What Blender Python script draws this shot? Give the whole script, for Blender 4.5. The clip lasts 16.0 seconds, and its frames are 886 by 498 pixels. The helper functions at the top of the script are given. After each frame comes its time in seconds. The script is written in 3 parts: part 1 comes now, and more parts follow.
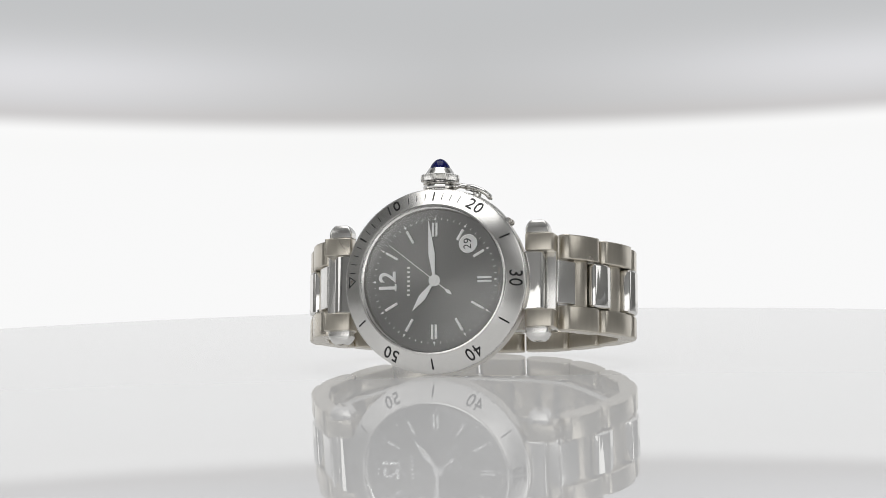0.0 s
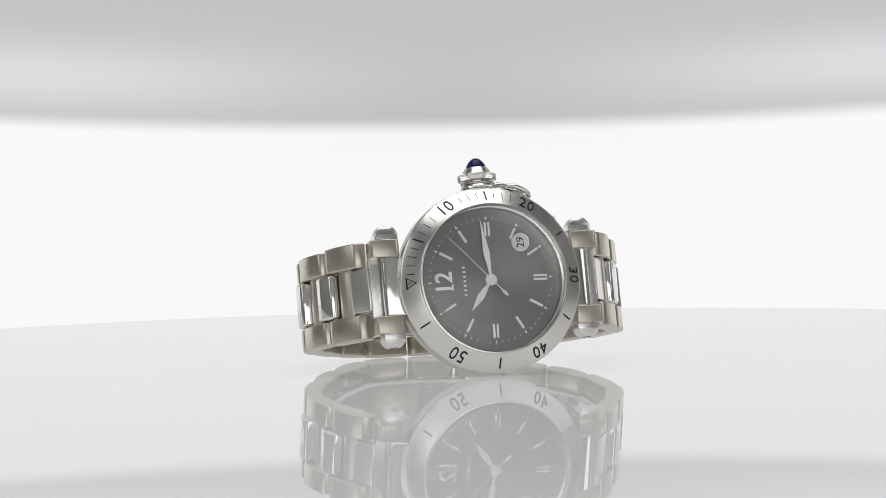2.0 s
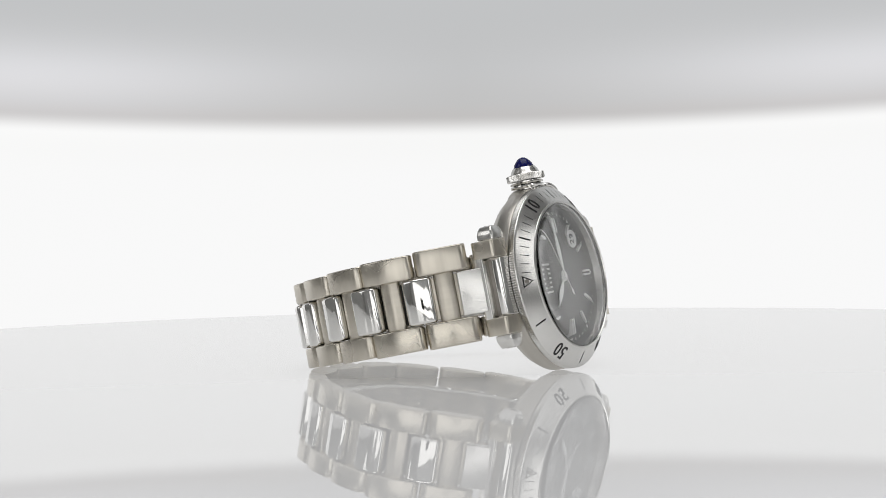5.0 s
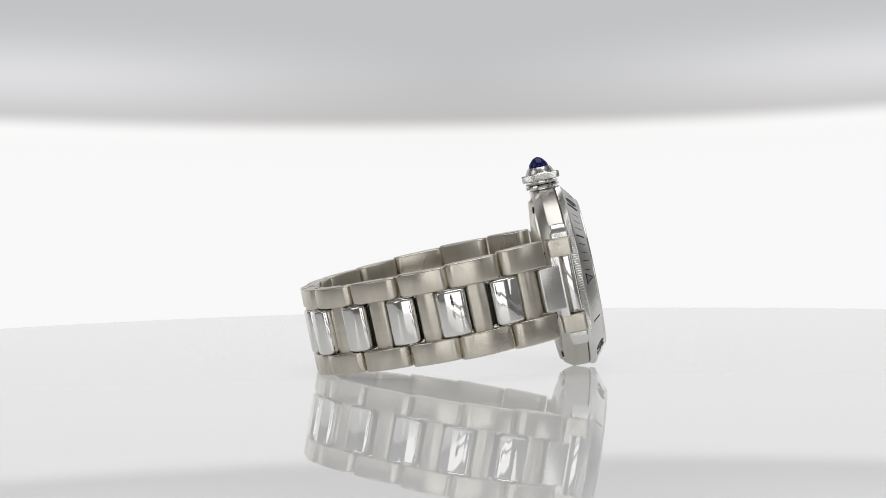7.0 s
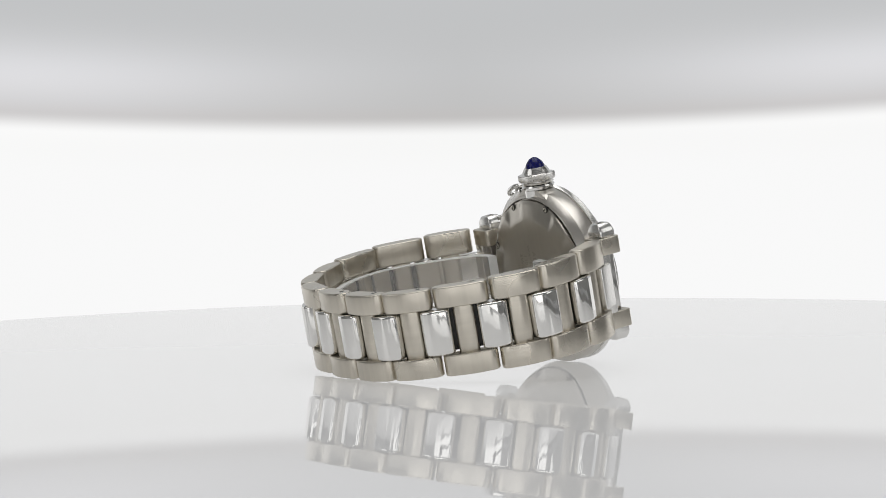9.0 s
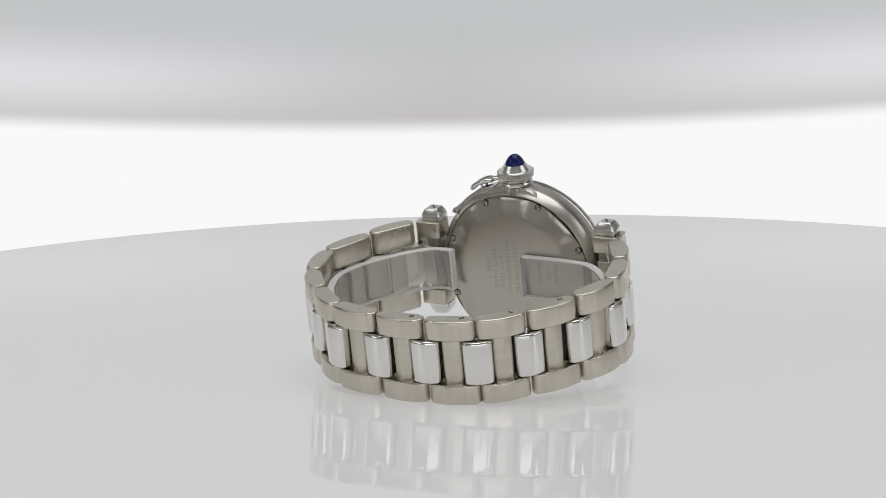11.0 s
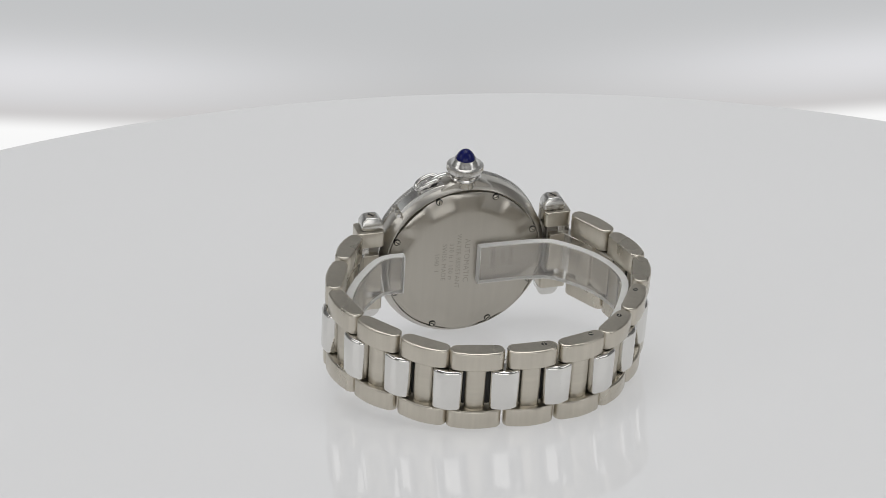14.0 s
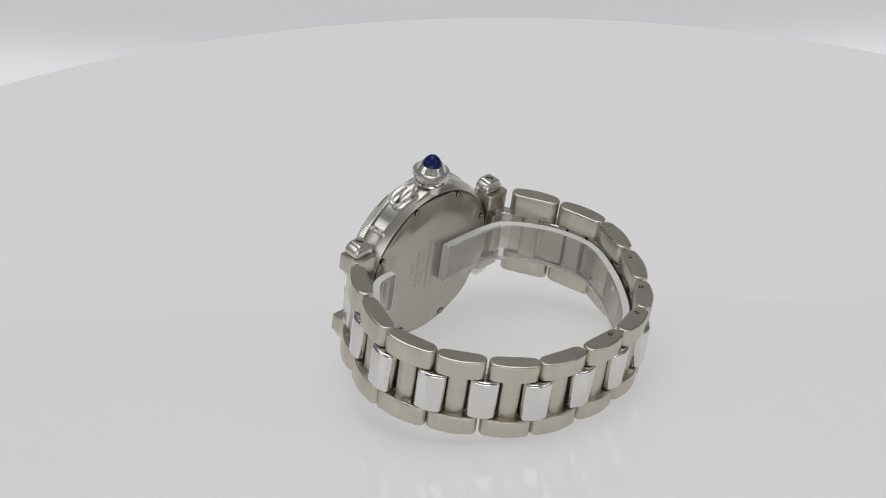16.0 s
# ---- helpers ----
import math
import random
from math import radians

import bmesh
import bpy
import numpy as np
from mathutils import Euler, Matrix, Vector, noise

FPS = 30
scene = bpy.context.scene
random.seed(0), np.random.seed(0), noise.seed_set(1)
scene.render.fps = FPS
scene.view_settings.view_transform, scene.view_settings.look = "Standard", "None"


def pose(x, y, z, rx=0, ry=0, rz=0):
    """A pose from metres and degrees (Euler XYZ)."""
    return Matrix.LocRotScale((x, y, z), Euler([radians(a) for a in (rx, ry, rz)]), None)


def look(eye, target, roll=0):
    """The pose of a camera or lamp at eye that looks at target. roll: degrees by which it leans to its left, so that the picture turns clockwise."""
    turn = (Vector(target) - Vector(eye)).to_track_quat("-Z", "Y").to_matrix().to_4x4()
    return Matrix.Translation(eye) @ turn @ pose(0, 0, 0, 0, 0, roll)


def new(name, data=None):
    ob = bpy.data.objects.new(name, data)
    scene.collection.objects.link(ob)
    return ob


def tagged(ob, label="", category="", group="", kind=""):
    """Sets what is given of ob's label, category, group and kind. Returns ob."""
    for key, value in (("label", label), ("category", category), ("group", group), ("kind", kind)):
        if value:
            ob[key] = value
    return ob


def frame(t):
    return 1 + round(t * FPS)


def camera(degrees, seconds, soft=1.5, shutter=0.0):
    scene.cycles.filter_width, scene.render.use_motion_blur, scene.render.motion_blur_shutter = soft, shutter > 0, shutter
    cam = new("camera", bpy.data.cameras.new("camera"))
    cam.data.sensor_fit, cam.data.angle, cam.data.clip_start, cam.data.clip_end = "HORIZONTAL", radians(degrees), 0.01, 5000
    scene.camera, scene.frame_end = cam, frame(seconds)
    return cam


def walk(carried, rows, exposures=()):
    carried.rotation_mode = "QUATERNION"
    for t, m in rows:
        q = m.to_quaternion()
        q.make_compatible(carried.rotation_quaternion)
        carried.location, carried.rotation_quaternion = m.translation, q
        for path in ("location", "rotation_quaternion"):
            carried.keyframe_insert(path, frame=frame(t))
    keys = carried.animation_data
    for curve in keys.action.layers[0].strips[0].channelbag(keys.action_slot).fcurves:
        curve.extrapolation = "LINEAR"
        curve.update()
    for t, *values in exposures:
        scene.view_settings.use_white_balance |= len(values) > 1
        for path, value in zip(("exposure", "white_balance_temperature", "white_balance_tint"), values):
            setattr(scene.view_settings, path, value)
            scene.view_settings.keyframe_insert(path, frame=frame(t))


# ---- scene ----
SPIN = 15.067          # turntable speed, degrees a second
START = -14.7         # turn of the table at the start
LENS = 20.0


def swing(t):
    """Height angle of the camera's arm over the table, in degrees."""
    keys = ARM
    for (a, va), (b, vb) in zip(keys, keys[1:]):
        if t <= b:
            return va + (vb - va) * (t - a) / (b - a)
    return keys[-1][1]


ARM = [(0, 2.1), (8.0, 2.1), (8.5, 2.12), (9.0, 2.95), (9.5, 4.6), (10.0, 6.42), (10.5, 8.3), (11.0, 10.19), (11.5, 12.05),
       (12.0, 13.8), (12.5, 15.66), (13.0, 17.42), (13.5, 19.08), (14.0, 20.68), (14.5, 22.36), (15.0, 24.06), (15.5, 25.78), (16.0, 27.27)]
PIVOT = Matrix.Translation((0, 0.002988, 0.013914))


def arm(t):
    """The arm's frame: the camera and the backdrop swing together about the pivot."""
    return PIVOT @ pose(0, 0, 0, -swing(t), 0, 0)


cam = camera(LENS, 16.0, soft=0.7)
EYE = pose(-0.00227, -0.53346, 0.01064, 0, 0, 0.431) @ pose(0, 0, 0, 90, 0, 0) @ pose(0, 0, 0, 0, 0, -1.107)
SHEET = EYE @ (pose(-0.00632, -0.53346, 0.00901, 90, 0, 0) @ pose(0, 0, 0, 0, 0, -1.005)).inverted()    # the sheet's hang on the arm
walk(cam, [(t, arm(t) @ EYE) for t, _ in ARM])

# ---------------------------------------------------------------- light
world = bpy.data.worlds.new("studio")
scene.world = world
world.use_nodes = True
world.node_tree.nodes["Background"].inputs[0].default_value = (0.9, 0.93, 1.0, 1)
world.node_tree.nodes["Background"].inputs[1].default_value = 0.02
scene.view_settings.exposure = 0.0


def softbox(name, eye, target, sx, sy, watts, colour=(1, 1, 1)):
    data = bpy.data.lights.new(name, "AREA")
    data.shape, data.size, data.size_y, data.energy, data.color = "RECTANGLE", sx, sy, watts, colour
    ob = new(name, data)
    ob.matrix_world = look(eye, target)
    return ob


softbox("softbox_top", (0, 0.0, 0.80), (0, 0, 0), 0.7, 0.7, 2.75)
softbox("softbox_side", (-0.74, -0.30, 0.40), (0, 0, 0.02), 0.45, 0.6, 0.95)
softbox("softbox_side", (0.74, -0.30, 0.40), (0, 0, 0.02), 0.45, 0.6, 0.95)
# unseen fill lamp, added low behind the camera to brighten the steel
softbox("front_fill", (0, -0.77, 0.06), (0, 0, 0.02), 0.9, 0.36, 1.25)


# ---------------------------------------------------------------- materials
def material(name, colour, rough=0.5, metal=0.0, grain=0.0, grain_scale=400.0, stretch=(1, 1, 1), bump=0.0,
             wear=0.0, spec=0.5, coat=0.0, ior=1.45, aniso=0.0):
    m = bpy.data.materials.new(name)
    m.use_nodes = True
    nt = m.node_tree
    b = nt.nodes["Principled BSDF"]
    b.inputs["Base Color"].default_value = (*colour, 1)
    b.inputs["Roughness"].default_value = rough
    b.inputs["Metallic"].default_value = metal
    b.inputs["Specular IOR Level"].default_value = spec
    b.inputs["IOR"].default_value = ior
    b.inputs["Coat Weight"].default_value = coat
    b.inputs["Anisotropic"].default_value = aniso
    if grain or bump or wear:
        tc = nt.nodes.new("ShaderNodeTexCoord")
        mp = nt.nodes.new("ShaderNodeMapping")
        mp.inputs["Scale"].default_value = stretch
        nt.links.new(tc.outputs["Object"], mp.inputs["Vector"])
        fine = nt.nodes.new("ShaderNodeTexNoise")
        fine.inputs["Scale"].default_value = grain_scale
        fine.inputs["Detail"].default_value = 4
        nt.links.new(mp.outputs["Vector"], fine.inputs["Vector"])
        big = nt.nodes.new("ShaderNodeTexNoise")
        big.inputs["Scale"].default_value = 60
        big.inputs["Detail"].default_value = 3
        nt.links.new(tc.outputs["Object"], big.inputs["Vector"])
        if grain:
            mix = nt.nodes.new("ShaderNodeMix")
            mix.data_type = "RGBA"
            mix.inputs[6].default_value = (*[c * (1 - grain) for c in colour], 1)
            mix.inputs[7].default_value = (*[min(1, c * (1 + grain)) for c in colour], 1)
            nt.links.new(fine.outputs["Fac"], mix.inputs[0])
            nt.links.new(mix.outputs[2], b.inputs["Base Color"])
        if wear:
            r = nt.nodes.new("ShaderNodeMapRange")
            r.inputs["From Min"].default_value, r.inputs["From Max"].default_value = 0.3, 0.7
            r.inputs["To Min"].default_value, r.inputs["To Max"].default_value = rough, rough + wear
            nt.links.new(big.outputs["Fac"], r.inputs["Value"])
            nt.links.new(r.outputs["Result"], b.inputs["Roughness"])
        if bump:
            bp = nt.nodes.new("ShaderNodeBump")
            bp.inputs["Strength"].default_value = bump
            bp.inputs["Distance"].default_value = 0.00004
            nt.links.new(fine.outputs["Fac"], bp.inputs["Height"])
            nt.links.new(bp.outputs["Normal"], b.inputs["Normal"])
    return m


satin = material("satin_steel", (0.60, 0.56, 0.485), 0.25, 1.0, 0.10, 900, (1, 1, 0.06), 0.25, 0.08)
satin_up = material("satin_steel_upright", (0.60, 0.56, 0.485), 0.30, 1.0, 0.10, 900, (0.06, 0.06, 1), 0.25, 0.08)
brushed = material("brushed_case_steel", (0.58, 0.555, 0.51), 0.28, 1.0, 0.08, 900, (0.1, 1, 0.1), 0.2, 0.08)
polished = material("polished_steel", (0.76, 0.75, 0.725), 0.05, 1.0, 0.02, 700, (1, 1, 1), 0.02, 0.04)
bezel_steel = material("bezel_steel", (0.74, 0.73, 0.705), 0.21, 1.0, 0.04, 900, (1, 1, 1), 0.06, 0.06)
faint_engraving = material("faint_engraving", (0.38, 0.355, 0.31), 0.4, 1.0, 0.15, 900)
back_steel = material("caseback_steel", (0.50, 0.472, 0.42), 0.27, 1.0, 0.05, 900, (1, 1, 0.1), 0.12, 0.06)
black_ink = material("black_lacquer", (0.012, 0.012, 0.012), 0.35, 0, 0.2, 800, bump=0.05)
silver = material("silver_applique", (0.86, 0.86, 0.85), 0.3, 0.45, 0.03, 900)
lume = material("pale_paint", (0.78, 0.78, 0.76), 0.4, 0, 0.05, 900)
white_disc = material("white_date_disc", (0.75, 0.75, 0.74), 0.45, 0, 0.04, 900)
engraved = material("engraved_steel", (0.33, 0.31, 0.28), 0.45, 0.9, 0.15, 900)
blue_spinel = material("blue_spinel", (0.009, 0.012, 0.10), 0.16, 0, 0.15, 300, spec=0.3, ior=1.45)
# dark fill standing in for shade in gaps and recesses; also the pin screws
dark_gap = material("dark_fill", (0.03, 0.029, 0.027), 0.55, 0.3, 0.1, 900)


def dial_material():
    """Grey sunburst lacquer: fine rays from the centre."""
    m = material("grey_sunburst_dial", (0.13, 0.13, 0.128), 0.38, 0.75)
    nt = m.node_tree
    b = nt.nodes["Principled BSDF"]
    tc = nt.nodes.new("ShaderNodeTexCoord")
    sep = nt.nodes.new("ShaderNodeSeparateXYZ")
    nt.links.new(tc.outputs["Object"], sep.inputs[0])
    ang = nt.nodes.new("ShaderNodeMath")
    ang.operation = "ARCTAN2"
    nt.links.new(sep.outputs["Z"], ang.inputs[0])
    nt.links.new(sep.outputs["X"], ang.inputs[1])
    n = nt.nodes.new("ShaderNodeTexNoise")
    n.noise_dimensions = "1D"
    n.inputs["Scale"].default_value, n.inputs["Detail"].default_value = 90, 2
    nt.links.new(ang.outputs[0], n.inputs["W"])
    mix = nt.nodes.new("ShaderNodeMix")
    mix.data_type = "RGBA"
    mix.inputs[6].default_value = (0.235, 0.231, 0.224, 1)
    mix.inputs[7].default_value = (0.275, 0.271, 0.262, 1)
    nt.links.new(n.outputs["Fac"], mix.inputs[0])
    nt.links.new(mix.outputs[2], b.inputs["Base Color"])
    tan = nt.nodes.new("ShaderNodeTangent")
    tan.direction_type, tan.axis = "RADIAL", "Y"
    nt.links.new(tan.outputs[0], b.inputs["Tangent"])
    b.inputs["Anisotropic"].default_value = 0.7
    b.inputs["Anisotropic Rotation"].default_value = 0.25
    return m


dial_grey = dial_material()


def glass(name, colour, rough, ior):
    m = bpy.data.materials.new(name)
    m.use_nodes = True
    b = m.node_tree.nodes["Principled BSDF"]
    b.inputs["Base Color"].default_value = (*colour, 1)
    b.inputs["Transmission Weight"].default_value = 1
    b.inputs["Roughness"].default_value, b.inputs["IOR"].default_value = rough, ior
    return m


crystal_glass = glass("sapphire_crystal", (1, 1, 1), 0.0, 1.35)
MILKY = 0.84
frosted = material("frosted_plastic", (0.80, 0.80, 0.78), 0.5, 0, 0.08, 500, bump=0.2)
clear_plastic = glass("clear_plastic", (0.90, 0.885, 0.86), 0.16, 1.25)
clear_plastic.node_tree.nodes["Principled BSDF"].inputs["Transmission Weight"].default_value = MILKY
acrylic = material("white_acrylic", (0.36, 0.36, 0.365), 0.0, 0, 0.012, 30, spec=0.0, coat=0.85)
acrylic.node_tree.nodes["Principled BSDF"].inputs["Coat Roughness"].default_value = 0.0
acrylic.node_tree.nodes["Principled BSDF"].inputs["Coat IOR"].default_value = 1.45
lit = acrylic.node_tree.nodes["Principled BSDF"]     # a light table: its light from below is put in as emission
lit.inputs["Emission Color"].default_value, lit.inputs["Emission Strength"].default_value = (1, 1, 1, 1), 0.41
wall_paint = material("white_tent_cloth", (0.70, 0.70, 0.70), 0.8, 0, 0.05, 20)
# unseen side walls, made greyer than the tent to darken the links' reflections
dimming_cloth = material("grey_dimming_wall", (0.42, 0.42, 0.41), 0.85, 0, 0.08, 20)
floor_paint = material("studio_floor", (0.45, 0.45, 0.45), 0.6, 0, 0.1, 15)
pedestal_paint = material("pedestal_paint", (0.55, 0.55, 0.56), 0.5, 0, 0.04, 40)


def ramp(nt, value, stops):
    r = nt.nodes.new("ShaderNodeValToRGB")
    r.color_ramp.interpolation = "EASE"
    e = r.color_ramp.elements
    while len(e) < len(stops):
        e.new(0.5)
    for k, (at, c) in zip(e, stops):
        k.position, k.color = at, (*c, 1)
    nt.links.new(value, r.inputs[0])
    return r.outputs[0]


def backdrop_material():
    """Backlit white sheet, its light painted as emission: bright below its soft upper seam, greyer above, with two
    pale lamp glows.
    """
    m = bpy.data.materials.new("painted_backlight")
    m.use_nodes = True
    nt = m.node_tree
    b = nt.nodes["Principled BSDF"]
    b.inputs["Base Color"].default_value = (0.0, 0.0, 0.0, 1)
    b.inputs["Roughness"].default_value = 1.0
    b.inputs["Specular IOR Level"].default_value = 0.0
    tc = nt.nodes.new("ShaderNodeTexCoord")
    sep = nt.nodes.new("ShaderNodeSeparateXYZ")
    nt.links.new(tc.outputs["Object"], sep.inputs[0])

    def math_node(op, a, b_):
        n = nt.nodes.new("ShaderNodeMath")
        n.operation = op
        for k, v in enumerate((a, b_)):
            if isinstance(v, (int, float)):
                n.inputs[k].default_value = v
            else:
                nt.links.new(v, n.inputs[k])
        return n.outputs[0]

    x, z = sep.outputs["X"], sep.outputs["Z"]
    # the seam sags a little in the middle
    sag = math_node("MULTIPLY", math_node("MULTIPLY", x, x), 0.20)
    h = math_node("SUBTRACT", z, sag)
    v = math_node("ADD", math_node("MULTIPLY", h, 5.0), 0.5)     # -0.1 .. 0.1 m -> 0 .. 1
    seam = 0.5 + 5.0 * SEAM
    # sheet brightness painted by height: white below the seam, grey above it
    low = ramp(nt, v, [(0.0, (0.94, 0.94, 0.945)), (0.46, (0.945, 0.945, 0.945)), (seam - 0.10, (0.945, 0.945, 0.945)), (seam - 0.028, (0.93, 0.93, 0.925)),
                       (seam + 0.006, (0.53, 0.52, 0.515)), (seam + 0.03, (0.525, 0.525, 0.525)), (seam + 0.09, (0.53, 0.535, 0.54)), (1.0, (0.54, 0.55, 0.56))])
    # lamp glows to both sides above the seam, painted into the emission
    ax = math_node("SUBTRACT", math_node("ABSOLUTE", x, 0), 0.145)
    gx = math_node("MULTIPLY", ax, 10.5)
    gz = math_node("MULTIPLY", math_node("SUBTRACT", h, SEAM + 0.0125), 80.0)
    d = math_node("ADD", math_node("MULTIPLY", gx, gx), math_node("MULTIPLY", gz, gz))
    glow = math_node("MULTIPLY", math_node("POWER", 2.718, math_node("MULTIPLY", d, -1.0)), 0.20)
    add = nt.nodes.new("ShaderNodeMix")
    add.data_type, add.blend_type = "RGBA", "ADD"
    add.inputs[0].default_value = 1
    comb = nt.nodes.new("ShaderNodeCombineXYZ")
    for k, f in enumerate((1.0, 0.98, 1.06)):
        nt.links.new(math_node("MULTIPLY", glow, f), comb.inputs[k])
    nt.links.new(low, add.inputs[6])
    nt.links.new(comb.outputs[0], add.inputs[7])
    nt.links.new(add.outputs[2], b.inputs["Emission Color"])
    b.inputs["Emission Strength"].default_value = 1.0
    return m


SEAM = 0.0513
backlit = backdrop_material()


# ---------------------------------------------------------------- mesh tools (watch parts are written in millimetres)
MM = 0.001


def finish(name, bm, mat, parent=None, label="", smooth=40, scale=MM):
    if scale != 1:
        bmesh.ops.scale(bm, vec=(scale,) * 3, verts=bm.verts)
    bmesh.ops.recalc_face_normals(bm, faces=bm.faces)
    me = bpy.data.meshes.new(name)
    for f in bm.faces:
        f.smooth = len(f.verts) <= 4
    bm.to_mesh(me)
    bm.free()
    me.set_sharp_from_angle(angle=radians(smooth))
    for f in me.polygons:
        if f.loop_total > 4:
            f.use_smooth = False
    me.materials.append(mat)
    ob = new(name, me)
    if parent:
        ob.parent = parent
    if label:
        tagged(ob, label)
    return ob


def lathe(bm, profile, seg=96, centre=(0, 0, 0), axis="Y", knurl=None, closed=False):
    """Turn (radius, along) round an axis. knurl: {row: (teeth, depth)}."""
    rings = []
    for i, (r, a) in enumerate(profile):
        ring = []
        for k in range(seg):
            th = 2 * math.pi * k / seg
            rr = r
            if knurl and i in knurl:
                rr = r - (knurl[i] if k % 2 else 0)
            c, s = rr * math.cos(th), rr * math.sin(th)
            p = (c, a, s) if axis == "Y" else (c, s, a)
            ring.append(bm.verts.new((p[0] + centre[0], p[1] + centre[1], p[2] + centre[2])))
        rings.append(ring)
    pairs = list(zip(rings, rings[1:])) + ([(rings[-1], rings[0])] if closed else [])
    for a, b in pairs:
        for k in range(seg):
            bm.faces.new((a[k], a[(k + 1) % seg], b[(k + 1) % seg], b[k]))
    if not closed:
        bm.faces.new(rings[0])
        bm.faces.new(rings[-1][::-1])
    return bm


def loft(bm, rings):
    made = [[bm.verts.new(p) for p in ring] for ring in rings]
    n = len(made[0])
    for a, b in zip(made, made[1:]):
        for k in range(n):
            bm.faces.new((a[k], a[(k + 1) % n], b[(k + 1) % n], b[k]))
    bm.faces.new(made[0][::-1])
    bm.faces.new(made[-1])
    return bm


def rounded(w, h, r, n=4, bulge=0.0):
    """Outline of a rounded rectangle w x h round the origin; bulge domes the lower (outer) side."""
    pts = []
    for cx, cy, a0 in ((w / 2 - r, h / 2 - r, 0), (-w / 2 + r, h / 2 - r, 90), (-w / 2 + r, -h / 2 + r, 180), (w / 2 - r, -h / 2 + r, 270)):
        for k in range(n + 1):
            a = radians(a0 + 90 * k / n)
            pts.append((cx + r * math.cos(a), cy + r * math.sin(a)))
        if a0 == 180 and bulge:
            for k in range(1, 8):
                x = (-w / 2 + r) + (w - 2 * r) * k / 8
                pts.append((x, -h / 2 - bulge * (1 - (2 * k / 8 - 1) ** 2)))
    return pts


def block(bm, size, at=(0, 0, 0), r=0.3, axes=((1, 0, 0), (0, 1, 0), (0, 0, 1)), bulge=0.0, soft=None):
    """A block with rounded edges: outline size[0] x size[1] in axes 0 and 1, drawn out along axis 2."""
    A, B, C = (Vector(a) for a in axes)
    soft = r if soft is None else soft
    w, d, h = size
    rings = []
    turn = [math.pi / 8 * k for k in range(5)]
    low = [(-h / 2 + soft * (1 - math.cos(a)), soft * (1 - math.sin(a))) for a in turn]
    steps = low + [(-z, inset) for z, inset in reversed(low)]
    for z, inset in steps:
        k1, k2 = (w - 2 * inset) / w, (d - 2 * inset) / d
        rings.append([Vector(at) + A * (x * k1) + B * (y * k2) + C * z for x, y in rounded(w, d, r, bulge=bulge)])
    return loft(bm, rings)


def tube(bm, pts, r, seg=10, closed=False):
    """A round wire along points."""
    pts = [Vector(p) for p in pts]
    n = len(pts)
    rings = []
    for i, p in enumerate(pts):
        a = pts[(i - 1) % n] if closed or i else p
        b = pts[(i + 1) % n] if closed or i < n - 1 else p
        t = (b - a).normalized()
        side = t.cross(Vector((0, 1, 0.01))).normalized()
        up = side.cross(t)
        rings.append([bm.verts.new(p + r * (math.cos(2 * math.pi * k / seg) * side + math.sin(2 * math.pi * k / seg) * up)) for k in range(seg)])
    for a, b in list(zip(rings, rings[1:])) + ([(rings[-1], rings[0])] if closed else []):
        for k in range(seg):
            bm.faces.new((a[k], a[(k + 1) % seg], b[(k + 1) % seg], b[k]))
    if not closed:
        bm.faces.new(rings[0][::-1])
        bm.faces.new(rings[-1])
    return bm


def lettering(bm, words, size, right, up, at, depth=0.03, space=1.0, bold=0.0):
    """Letters of the built-in font, centred at a point, in millimetres."""
    cu = bpy.data.curves.new("letters", "FONT")
    cu.body, cu.size, cu.extrude, cu.align_x, cu.align_y, cu.space_character, cu.offset = words, size, depth, "CENTER", "CENTER", space, bold
    cu.resolution_u = 4
    ob = new("letters", cu)
    bpy.context.view_layer.update()
    me = bpy.data.meshes.new_from_object(ob.evaluated_get(bpy.context.evaluated_depsgraph_get()))
    R, U = Vector(right), Vector(up)
    N = R.cross(U)
    m = Matrix((R, U, N)).transposed().to_4x4()
    me.transform(Matrix.Translation(at) @ m)
    bm.from_mesh(me)
    bmesh.ops.triangulate(bm, faces=bm.faces[:])
    bpy.data.objects.remove(ob)
    bpy.data.curves.remove(cu)
    bpy.data.meshes.remove(me)
    return bm


def plate(bm, outline, y0, y1):
    """An outline in x, z drawn out from y0 to y1."""
    return loft(bm, [[(x, y0, z) for x, z in outline], [(x, y1, z) for x, z in outline]])


# ---------------------------------------------------------------- studio
def quad_box(name, lo, hi, mat, label, kind="structure"):
    bm = bmesh.new()
    bmesh.ops.create_cube(bm, size=1)
    for v in bm.verts:
        v.co = [lo[i] if v.co[i] < 0 else hi[i] for i in range(3)]
    ob = finish(name, bm, mat, scale=1)
    return tagged(ob, label, name.split("_")[0], kind=kind)


W, F, H = 0.80, -0.56, 0.86      # half width, floor and height of the white tent
quad_box("floor", (-W, -W, F - 0.02), (W, W, F), floor_paint, "grey studio floor under the turntable")
quad_box("wall_north", (-W, W, F), (W, W + 0.02, H), wall_paint, "plain white tent wall behind the backdrop")
quad_box("wall_south", (-W, -W - 0.02, F), (W, -W, H), wall_paint, "plain white tent wall behind the camera")
quad_box("wall_west", (-W - 0.02, -W - 0.02, F), (-W, W + 0.02, H), dimming_cloth, "plain grey side wall, unseen, added to darken reflections")
quad_box("wall_east", (W, -W - 0.02, F), (W + 0.02, W + 0.02, H), dimming_cloth, "plain grey side wall, unseen, added to darken reflections")
